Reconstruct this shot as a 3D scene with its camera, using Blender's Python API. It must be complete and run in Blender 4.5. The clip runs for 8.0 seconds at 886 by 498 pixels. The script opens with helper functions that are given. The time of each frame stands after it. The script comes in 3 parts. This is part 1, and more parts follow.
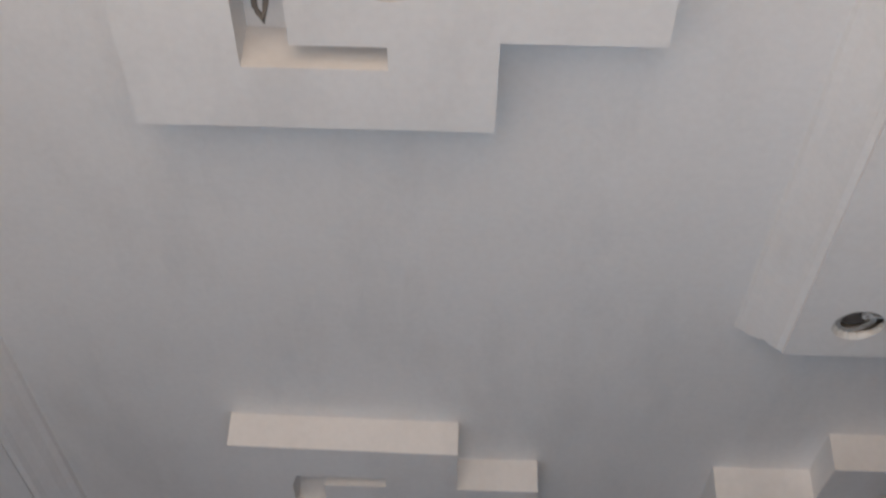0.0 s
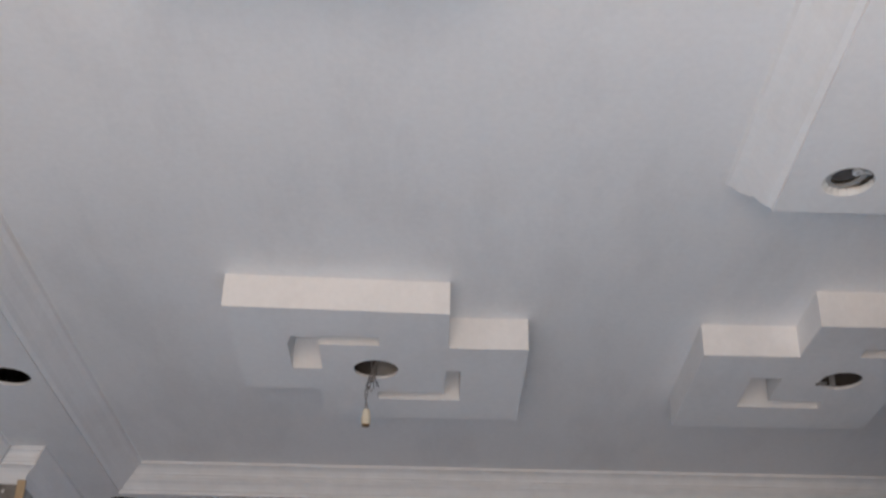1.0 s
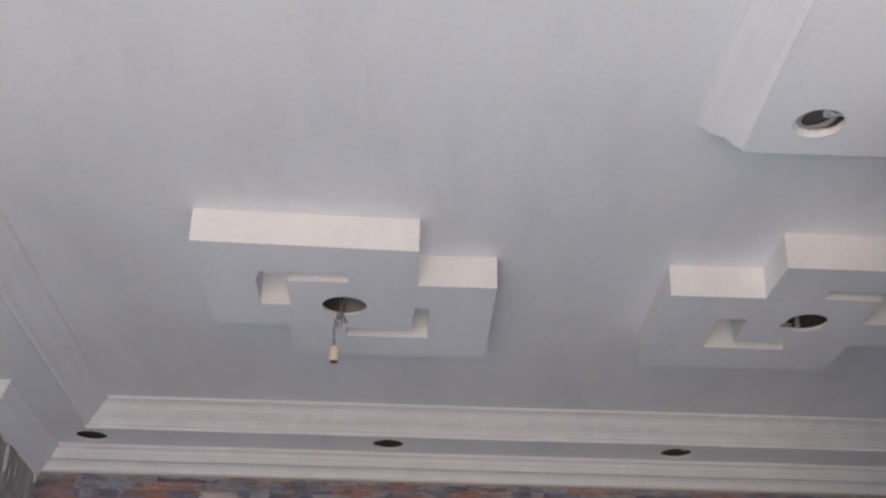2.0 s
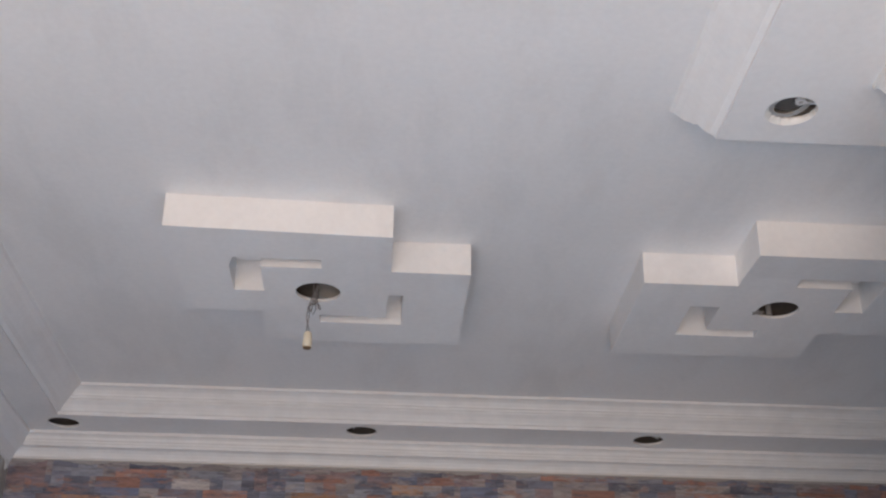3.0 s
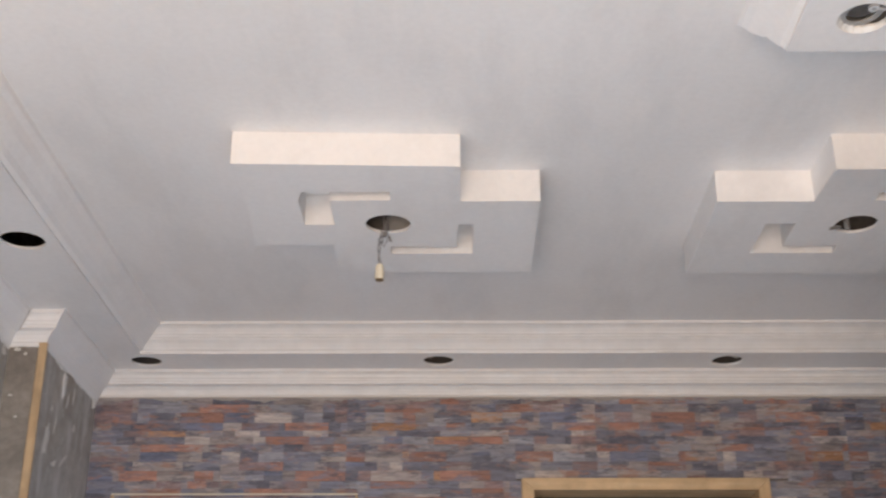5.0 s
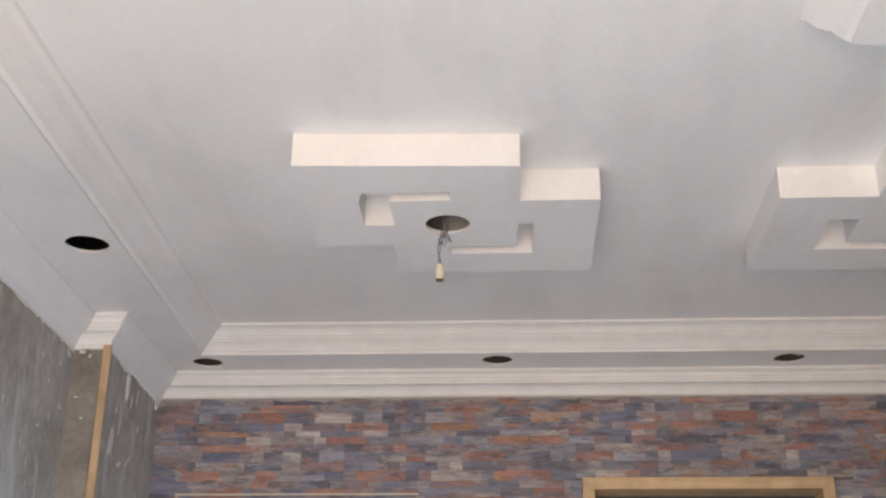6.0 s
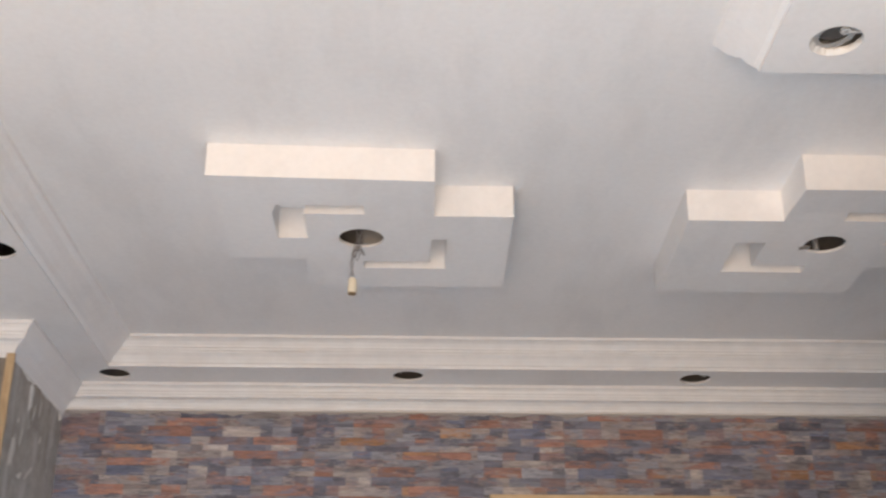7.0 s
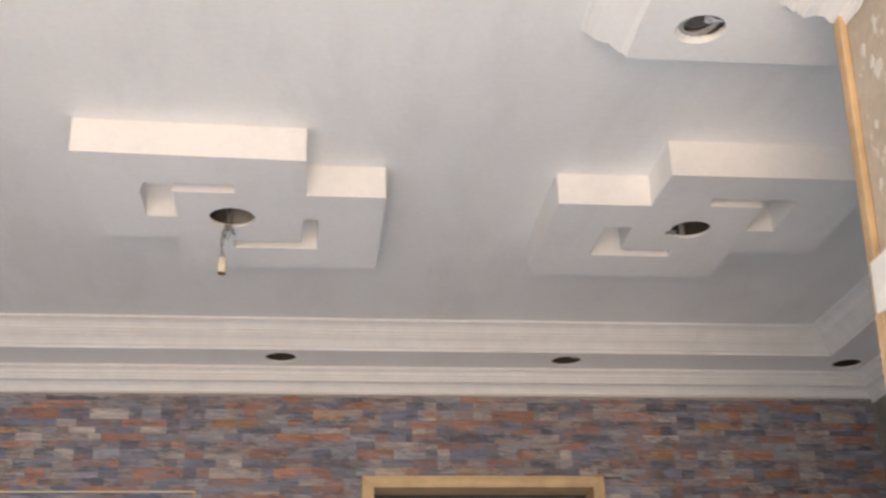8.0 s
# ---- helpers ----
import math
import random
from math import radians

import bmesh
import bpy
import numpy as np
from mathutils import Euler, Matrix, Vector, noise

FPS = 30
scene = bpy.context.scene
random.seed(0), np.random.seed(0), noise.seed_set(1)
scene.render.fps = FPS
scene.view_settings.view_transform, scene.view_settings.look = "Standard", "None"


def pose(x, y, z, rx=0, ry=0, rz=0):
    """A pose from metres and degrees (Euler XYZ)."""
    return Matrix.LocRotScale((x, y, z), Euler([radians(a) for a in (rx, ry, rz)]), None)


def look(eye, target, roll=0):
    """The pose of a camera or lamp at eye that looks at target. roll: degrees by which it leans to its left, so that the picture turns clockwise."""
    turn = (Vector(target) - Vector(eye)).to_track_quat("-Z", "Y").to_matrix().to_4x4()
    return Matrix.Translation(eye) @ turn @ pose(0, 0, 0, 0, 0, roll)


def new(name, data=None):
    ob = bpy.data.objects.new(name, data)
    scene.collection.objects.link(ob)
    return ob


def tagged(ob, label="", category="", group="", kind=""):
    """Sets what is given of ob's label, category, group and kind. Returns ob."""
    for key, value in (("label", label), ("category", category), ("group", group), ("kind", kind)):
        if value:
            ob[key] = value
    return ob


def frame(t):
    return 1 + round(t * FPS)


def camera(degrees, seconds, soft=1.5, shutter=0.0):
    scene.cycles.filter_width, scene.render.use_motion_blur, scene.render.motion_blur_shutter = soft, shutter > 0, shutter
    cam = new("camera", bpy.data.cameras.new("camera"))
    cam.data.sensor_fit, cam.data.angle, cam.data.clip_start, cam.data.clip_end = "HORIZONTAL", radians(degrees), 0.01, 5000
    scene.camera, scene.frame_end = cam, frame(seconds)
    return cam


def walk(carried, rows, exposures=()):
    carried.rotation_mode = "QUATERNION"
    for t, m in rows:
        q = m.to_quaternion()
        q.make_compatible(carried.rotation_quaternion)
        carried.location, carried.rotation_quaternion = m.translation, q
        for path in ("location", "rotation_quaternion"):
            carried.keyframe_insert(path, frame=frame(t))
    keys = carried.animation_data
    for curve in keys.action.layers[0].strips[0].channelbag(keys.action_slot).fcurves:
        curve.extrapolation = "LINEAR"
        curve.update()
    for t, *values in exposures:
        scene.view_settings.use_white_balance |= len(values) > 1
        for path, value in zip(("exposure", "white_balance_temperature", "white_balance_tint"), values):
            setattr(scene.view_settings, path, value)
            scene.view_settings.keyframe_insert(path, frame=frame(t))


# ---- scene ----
cam = camera(38.8, 8.0, soft=2.3, shutter=0.5)
PATH = [
    (0, (-0.031, -0.005, 1.508), (-0.049, 1.624, 2.667), 1.9),
    (0.2, (-0.029, -0.005, 1.509), (-0.041, 1.648, 2.633), 1.9),
    (0.5, (-0.027, -0.005, 1.511), (-0.046, 1.679, 2.59), 1.9),
    (1, (-0.034, 0.005, 1.488), (-0.031, 1.745, 2.473), 1.2),
    (1.5, (-0.033, 0.014, 1.476), (-0.027, 1.773, 2.428), 1.0),
    (1.7, (-0.034, 0.016, 1.482), (0.001, 1.786, 2.412), 1.2),
    (2.8, (-0.032, 0.016, 1.481), (0.045, 1.807, 2.367), 1.0),
    (3, (-0.032, 0.019, 1.473), (0.063, 1.807, 2.364), 0.8),
    (3.5, (-0.021, 0.015, 1.481), (0.072, 1.81, 2.358), 0.5),
    (4, (-0.025, 0.017, 1.483), (0.074, 1.841, 2.299), 0.1),
    (4.5, (-0.013, 0.025, 1.473), (0.059, 1.863, 2.259), 0.1),
    (5, (-0.018, 0.031, 1.479), (-0.04, 1.87, 2.266), 0.1),
    (5.2, (-0.025, 0.043, 1.47), (-0.072, 1.885, 2.248), -0.1),
    (6.3, (-0.042, 0.025, 1.481), (-0.152, 1.856, 2.28), 0.7),
    (6.5, (-0.043, 0.03, 1.47), (-0.122, 1.856, 2.282), 0.6),
    (6.8, (-0.038, 0.028, 1.469), (-0.051, 1.853, 2.286), 0.4),
    (7, (-0.035, 0.026, 1.468), (-0.004, 1.853, 2.281), 0.2),
    (7.5, (-0.02, 0.023, 1.474), (0.098, 1.847, 2.286), -0.6),
    (8, (-0.006, 0.029, 1.463), (0.211, 1.855, 2.25), -1.5),
]
walk(cam, [(t, look(eye, target, roll)) for t, eye, target, roll in PATH],
     [(0, -1.74, 5740, 13), (1, -1.35, 5550, 13), (2.2, -1.15, 5550, 14), (3.3, -1.04, 5640, 15), (3.9, -0.93, 5910, 15), (4.5, -0.77, 5950, 15), (6.4, -0.63, 5960, 14), (8, -0.58, 6150, 14)])

# ---- world and light ----
world = bpy.data.worlds.new("world")
scene.world = world
world.use_nodes = True
wn, wl = world.node_tree.nodes, world.node_tree.links
sky = wn.new("ShaderNodeTexSky")
sky.sky_type, sky.sun_disc = "NISHITA", False
sky.sun_elevation, sky.sun_rotation = radians(40), radians(200)
wl.new(sky.outputs["Color"], wn["Background"].inputs["Color"])
wn["Background"].inputs["Strength"].default_value = 0.1


def area_lamp(name, eye, target, sx, sy, watts, colour):
    data = bpy.data.lights.new(name, "AREA")
    data.shape, data.size, data.size_y, data.energy, data.color = "RECTANGLE", sx, sy, watts, colour
    ob = new(name, data)
    ob.matrix_world = look(eye, target)
    return ob


# daylight through the wide doorway behind the camera
area_lamp("doorway_daylight", (-0.3, -1.78, 1.05), (-0.3, 0.0, 1.05), 1.7, 2.1, 204, (1.0, 0.745, 0.5))
# two fill lamps in unseen side openings, added to balance cool and warm light
area_lamp("side_fill_light", (0.965, 1.0, 1.4), (0.24, 1.22, 0.2), 1.4, 1.1, 182, (0.34, 0.64, 0.92))
area_lamp("left_fill_light", (-1.42, 0.2, 1.5), (0.0, 0.2, 1.5), 1.2, 1.2, 36, (1.0, 0.88, 0.72))

# ---- materials ----


def material(name, build, rough=0.6, metal=0.0):
    m = bpy.data.materials.new(name)
    m.use_nodes = True
    nt = m.node_tree
    bsdf = nt.nodes["Principled BSDF"]
    bsdf.inputs["Roughness"].default_value = rough
    bsdf.inputs["Metallic"].default_value = metal
    build(nt, bsdf)
    return m


def noise_node(nt, scale, detail=4.0, rough=0.55, stretch=None):
    co = nt.nodes.new("ShaderNodeTexCoord")
    n = nt.nodes.new("ShaderNodeTexNoise")
    n.inputs["Scale"].default_value, n.inputs["Detail"].default_value, n.inputs["Roughness"].default_value = scale, detail, rough
    out = co.outputs["Object"]
    if stretch:
        mp = nt.nodes.new("ShaderNodeMapping")
        mp.inputs["Scale"].default_value = stretch
        nt.links.new(out, mp.inputs["Vector"])
        out = mp.outputs["Vector"]
    nt.links.new(out, n.inputs["Vector"])
    return n


def ramp_node(nt, source, stops, mode="LINEAR"):
    r = nt.nodes.new("ShaderNodeValToRGB")
    r.color_ramp.interpolation = mode
    while len(r.color_ramp.elements) < len(stops):
        r.color_ramp.elements.new(0.5)
    for e, (p, c) in zip(r.color_ramp.elements, stops):
        e.position, e.color = p, (*c, 1)
    nt.links.new(source, r.inputs["Fac"])
    return r


def mix_node(nt, fac, a, b, mode="MIX"):
    x = nt.nodes.new("ShaderNodeMix")
    x.data_type, x.blend_type = "RGBA", mode
    for sock, v in ((x.inputs["Factor"], fac), (x.inputs[6], a), (x.inputs[7], b)):
        if isinstance(v, (int, float)):
            sock.default_value = v
        elif isinstance(v, tuple):
            sock.default_value = (*v, 1)
        else:
            nt.links.new(v, sock)
    return x.outputs[2]


def bump_node(nt, bsdf, height, strength, distance):
    b = nt.nodes.new("ShaderNodeBump")
    b.inputs["Strength"].default_value, b.inputs["Distance"].default_value = strength, distance
    nt.links.new(height, b.inputs["Height"])
    nt.links.new(b.outputs["Normal"], bsdf.inputs["Normal"])


def grey(v, warm=0.0):
    return (v * (1 + warm), v, v * (1 - warm))


def build_paint(nt, bsdf):
    broad, fine, stroke = noise_node(nt, 1.3, 5, 0.6), noise_node(nt, 60, 3), noise_node(nt, 3.2, 6, 0.65, (1.6, 0.5, 1))
    a = ramp_node(nt, broad.outputs["Fac"], ((0.3, (0.8, 0.793, 0.79)), (0.7, (0.865, 0.855, 0.85)))).outputs["Color"]
    b = ramp_node(nt, fine.outputs["Fac"], ((0.3, grey(0.96)), (0.7, grey(1.0)))).outputs["Color"]
    c = ramp_node(nt, stroke.outputs["Fac"], ((0.34, grey(0.93)), (0.5, grey(0.99)), (0.66, grey(1.0)))).outputs["Color"]
    nt.links.new(mix_node(nt, 1.0, mix_node(nt, 1.0, a, b, "MULTIPLY"), c, "MULTIPLY"), bsdf.inputs["Base Color"])
    bump_node(nt, bsdf, noise_node(nt, 3.6, 6, 0.62).outputs["Fac"], 0.35, 0.012)


def build_plaster_moulding(nt, bsdf):
    n = noise_node(nt, 14, 5, 0.6)
    a = ramp_node(nt, n.outputs["Fac"], ((0.3, (0.72, 0.71, 0.7)), (0.7, (0.8, 0.79, 0.78)))).outputs["Color"]
    nt.links.new(a, bsdf.inputs["Base Color"])
    bump_node(nt, bsdf, noise_node(nt, 90, 4).outputs["Fac"], 0.25, 0.0015)


def build_cement(nt, bsdf):
    broad, mid, spots, gate = noise_node(nt, 2.6, 7, 0.7), noise_node(nt, 26, 7, 0.75), noise_node(nt, 42, 6, 0.7, (1, 1, 0.55)), noise_node(nt, 4.5, 4, 0.6)
    scrape = noise_node(nt, 9, 5, 0.6, (1.5, 1.5, 0.5))
    a = ramp_node(nt, broad.outputs["Fac"], ((0.3, (0.3, 0.265, 0.225)), (0.5, (0.43, 0.395, 0.35)), (0.7, (0.56, 0.53, 0.49)))).outputs["Color"]
    b = ramp_node(nt, mid.outputs["Fac"], ((0.3, grey(0.7)), (0.7, grey(1.0)))).outputs["Color"]
    c = mix_node(nt, 1.0, a, b, "MULTIPLY")
    m2 = ramp_node(nt, scrape.outputs["Fac"], ((0.5, grey(0.0)), (0.66, grey(0.7)))).outputs["Color"]
    c = mix_node(nt, m2, c, (0.56, 0.55, 0.53))
    m0 = ramp_node(nt, spots.outputs["Fac"], ((0.57, grey(0.0)), (0.63, grey(0.85)))).outputs["Color"]
    m1 = ramp_node(nt, gate.outputs["Fac"], ((0.5, grey(0.0)), (0.6, grey(1.0)))).outputs["Color"]
    nt.links.new(mix_node(nt, mix_node(nt, 1.0, m0, m1, "MULTIPLY"), c, (0.66, 0.64, 0.6)), bsdf.inputs["Base Color"])
    bump_node(nt, bsdf, mid.outputs["Fac"], 0.6, 0.005)


def build_darkened(nt, bsdf):
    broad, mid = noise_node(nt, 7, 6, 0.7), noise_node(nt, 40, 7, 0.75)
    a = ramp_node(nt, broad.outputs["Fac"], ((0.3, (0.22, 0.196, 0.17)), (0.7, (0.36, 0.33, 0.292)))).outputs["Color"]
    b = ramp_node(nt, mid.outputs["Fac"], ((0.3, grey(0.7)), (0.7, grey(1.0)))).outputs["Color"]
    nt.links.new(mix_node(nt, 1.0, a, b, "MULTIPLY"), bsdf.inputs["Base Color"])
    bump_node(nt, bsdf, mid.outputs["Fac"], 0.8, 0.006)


def build_dark(nt, bsdf):
    n = noise_node(nt, 12, 4)
    nt.links.new(ramp_node(nt, n.outputs["Fac"], ((0.3, (0.16, 0.152, 0.145)), (0.7, (0.27, 0.255, 0.24)))).outputs["Color"], bsdf.inputs["Base Color"])


def build_wood(stretch, shade):
    def build(nt, bsdf):
        n, k = noise_node(nt, 26, 5, 0.6, stretch), noise_node(nt, 6, 4, 0.65)
        stops = ((0.3, (0.52, 0.35, 0.19)), (0.6, (0.66, 0.48, 0.28)), (0.8, (0.72, 0.56, 0.36)))
        a = ramp_node(nt, n.outputs["Fac"], tuple((p, tuple(v * shade for v in c)) for p, c in stops)).outputs["Color"]
        b = ramp_node(nt, k.outputs["Fac"], ((0.32, grey(0.7)), (0.58, grey(1.0)))).outputs["Color"]
        nt.links.new(mix_node(nt, 1.0, a, b, "MULTIPLY"), bsdf.inputs["Base Color"])
        bump_node(nt, bsdf, n.outputs["Fac"], 0.3, 0.001)
    return build


# printed stone colours, by the letters of the tile prints
STONE = {"s": (0.175, 0.18, 0.23), "d": (0.115, 0.115, 0.15), "b": (0.15, 0.168, 0.245), "l": (0.27, 0.275, 0.315), "g": (0.275, 0.24, 0.235),
         "r": (0.235, 0.165, 0.165), "o": (0.33, 0.17, 0.128), "y": (0.37, 0.2, 0.11), "w": (0.4, 0.355, 0.335)}


def build_stone(colour, island):
    def build(nt, bsdf):
        if island:
            pick = nt.nodes.new("ShaderNodeNewGeometry").outputs["Random Per Island"]
        else:
            pick = nt.nodes.new("ShaderNodeObjectInfo").outputs["Random"]
        place = nt.nodes.new("ShaderNodeNewGeometry").outputs["Position"]
        # the print is shifted strip by strip
        grow, shift = nt.nodes.new("ShaderNodeCombineXYZ"), nt.nodes.new("ShaderNodeVectorMath")
        shift.operation = "MULTIPLY_ADD"
        for axis in "XYZ":
            nt.links.new(pick, grow.inputs[axis])
        shift.inputs[1].default_value = (37, 19, 53)
        nt.links.new(grow.outputs["Vector"], shift.inputs[0])
        nt.links.new(place, shift.inputs[2])

        def grain(source, scale, detail, rough, stretch, seed=0.0):
            mp, n = nt.nodes.new("ShaderNodeMapping"), nt.nodes.new("ShaderNodeTexNoise")
            mp.inputs["Scale"].default_value, mp.inputs["Location"].default_value = stretch, (seed, 0, seed)
            n.inputs["Scale"].default_value, n.inputs["Detail"].default_value, n.inputs["Roughness"].default_value = scale, detail, rough
            nt.links.new(source, mp.inputs["Vector"])
            nt.links.new(mp.outputs["Vector"], n.inputs["Vector"])
            return n.outputs["Fac"]

        own = shift.outputs["Vector"]
        streak = grain(own, 36, 7, 0.78, (0.36, 1, 2.1))
        c = mix_node(nt, 1.0, colour, ramp_node(nt, pick, ((0.0, grey(0.78)), (1.0, grey(1.2)))).outputs["Color"], "MULTIPLY")
        c = mix_node(nt, 1.0, c, ramp_node(nt, streak, ((0.33, grey(0.55)), (0.5, grey(1.0)), (0.68, grey(1.4)))).outputs["Color"], "MULTIPLY")
        for source, scale, seed, lo, hi, most, wash in ((own, 15, 2.0, 0.5, 0.64, 0.6, (0.2, 0.195, 0.225)), (own, 13, 9.0, 0.57, 0.67, 0.5, (0.3, 0.16, 0.12)),
                                                       (place, 16, 5.2, 0.54, 0.62, 0.72, (0.085, 0.085, 0.11)), (place, 13, 1.3, 0.55, 0.63, 0.7, (0.36, 0.33, 0.32)),
                                                       (place, 12, 8.4, 0.53, 0.62, 0.75, (0.19, 0.2, 0.26)), (place, 15, 3.7, 0.56, 0.64, 0.7, (0.32, 0.165, 0.12))):
            m = ramp_node(nt, grain(source, scale, 6, 0.72, (0.6, 1, 2.0), seed), ((lo, grey(0.0)), (hi, grey(most)))).outputs["Color"]
            c = mix_node(nt, m, c, wash)
        nt.links.new(c, bsdf.inputs["Base Color"])
        bump_node(nt, bsdf, streak, 0.6, 0.004)
    return build


def plain(r, g, b):
    def build(nt, bsdf):
        n = noise_node(nt, 40, 3)
        lo, hi = (r * 0.85, g * 0.85, b * 0.85), (r, g, b)
        nt.links.new(ramp_node(nt, n.outputs["Fac"], ((0.3, lo), (0.7, hi))).outputs["Color"], bsdf.inputs["Base Color"])
    return build


PAINT = material("ceiling_paint", build_paint, 0.5)
PLASTER = material("moulding_plaster", build_plaster_moulding, 0.55)
CEMENT = material("bare_cement", build_cement, 0.9)


def build_tan(nt, bsdf):
    broad, mid, spots = noise_node(nt, 3, 7, 0.7), noise_node(nt, 26, 7, 0.75), noise_node(nt, 36, 6, 0.7, (1, 1, 0.6))
    a = ramp_node(nt, broad.outputs["Fac"], ((0.3, (0.47, 0.395, 0.31)), (0.7, (0.62, 0.545, 0.45)))).outputs["Color"]
    b = ramp_node(nt, mid.outputs["Fac"], ((0.3, grey(0.75)), (0.7, grey(1.0)))).outputs["Color"]
    c = mix_node(nt, 1.0, a, b, "MULTIPLY")
    m0 = ramp_node(nt, spots.outputs["Fac"], ((0.58, grey(0.0)), (0.66, grey(0.8)))).outputs["Color"]
    nt.links.new(mix_node(nt, m0, c, (0.74, 0.7, 0.64)), bsdf.inputs["Base Color"])
    bump_node(nt, bsdf, mid.outputs["Fac"], 0.6, 0.005)


def build_well(nt, bsdf):
    n = noise_node(nt, 12, 4)
    nt.links.new(ramp_node(nt, n.outputs["Fac"], ((0.3, (0.05, 0.045, 0.042)), (0.7, (0.13, 0.12, 0.115)))).outputs["Color"], bsdf.inputs["Base Color"])


# near-black colour stands for the shade inside the lamp wells and the can
WELL = material("shaded_well", build_well, 0.95)
# cement lightened and warmed in colour, for warm light on the right wall
TAN = material("warm_lit_render", build_tan, 0.9)
VOID = material("raw_void", build_dark, 0.95)
WOOD = material("pine_upright", build_wood((1, 1, 0.06), 1.0), 0.55)
WOOD_FLAT = material("pine_level", build_wood((0.06, 1, 1), 1.0), 0.55)
# the same pine at 0.8 of its colour, for the pier batten
WOOD_DARKER = material("pine_darker", build_wood((1, 1, 0.06), 0.8), 0.65)
STONE_PIECE = {tint: material("stone_piece_" + tint, build_stone(colour, False), 0.6) for tint, colour in STONE.items()}
STONE_JOINED = {tint: material("stone_joined_" + tint, build_stone(colour, True), 0.6) for tint, colour in STONE.items()}
# cement with shade put into its colour, for pier face and alcove wall
DARKENED = material("darkened_cement", build_darkened, 0.95)
MORTAR = material("mortar", plain(0.17, 0.16, 0.155), 0.95)
CREAM = material("cream_plastic", plain(0.74, 0.68, 0.54), 0.4)
GYPSUM = material("raw_gypsum", plain(0.26, 0.24, 0.22), 0.9)
FILLER = material("grey_filler", plain(0.36, 0.335, 0.32), 0.9)
HOUSING = material("grey_housing", plain(0.36, 0.36, 0.36), 0.5)
BRASS = material("dull_brass", plain(0.3, 0.2, 0.1), 0.4, 0.8)
CABLE = material("grey_cable", plain(0.2, 0.19, 0.19), 0.5)
CONDUIT = material("pale_conduit", plain(0.62, 0.63, 0.64), 0.4)
SPLASH = material("dried_splash", plain(0.68, 0.65, 0.6), 0.9)
PUTTY = material("white_putty", plain(0.8, 0.79, 0.77), 0.8)


def build_screed(nt, bsdf):
    n, m = noise_node(nt, 1.5, 6, 0.6), noise_node(nt, 30, 5)
    a = ramp_node(nt, n.outputs["Fac"], ((0.3, (0.6, 0.575, 0.54)), (0.7, (0.72, 0.695, 0.66)))).outputs["Color"]
    nt.links.new(a, bsdf.inputs["Base Color"])
    bump_node(nt, bsdf, m.outputs["Fac"], 0.3, 0.002)


# floor out of view, made pale to bounce light up to the ceiling
SCREED = material("floor_screed", build_screed, 0.8)

# ---- plan ----
CEIL, DROP, CROWN = 2.951, 2.862, 2.76      # main ceiling, dropped border, foot of the crown
LEFT, PIER, FAR, RIGHT, NEAR = -1.437, -1.326, 4.43, 2.137, -1.8
PIER_Y, STUB, STUB_Y = 3.80, 0.985, 1.945     # pier on the left wall; end of the right wall
IN_L, IN_FAR, IN_R, BEAM_X, BEAM_Y, IN_NEAR = -1.12, 4.182, 1.885, 0.656, 2.243, -1.55
TOP = 3.3

# ---- building helpers ----


def mesh_of(bm, name, mat, smooth=False):
    bmesh.ops.recalc_face_normals(bm, faces=bm.faces)
    me = bpy.data.meshes.new(name)
    bm.to_mesh(me)
    bm.free()
    if smooth:
        me.shade_smooth()
    me.materials.append(mat)
    return me


def part(name, bm, mat, parent=None, label="", smooth=False):
    ob = new(name, mesh_of(bm, name, mat, smooth))
    if parent:
        ob.parent = parent
    if label:
        ob["label"] = label
    return ob


def setting(name, bm, mat, label, category):
    return tagged(part(name, bm, mat), label, category, kind="structure")


def box(bm, x0, x1, y0, y1, z0, z1):
    v = [bm.verts.new((x, y, z)) for z in (z0, z1) for x, y in ((x0, y0), (x1, y0), (x1, y1), (x0, y1))]
    for q in ((0, 1, 2, 3), (4, 5, 6, 7), (0, 1, 5, 4), (1, 2, 6, 5), (2, 3, 7, 6), (3, 0, 4, 7)):
        bm.faces.new([v[i] for i in q])
    return v


def bevelled(bm, width, segments=2):
    bmesh.ops.bevel(bm, geom=list(bm.edges), offset=width, segments=segments, affect="EDGES", profile=0.6)
    return bm


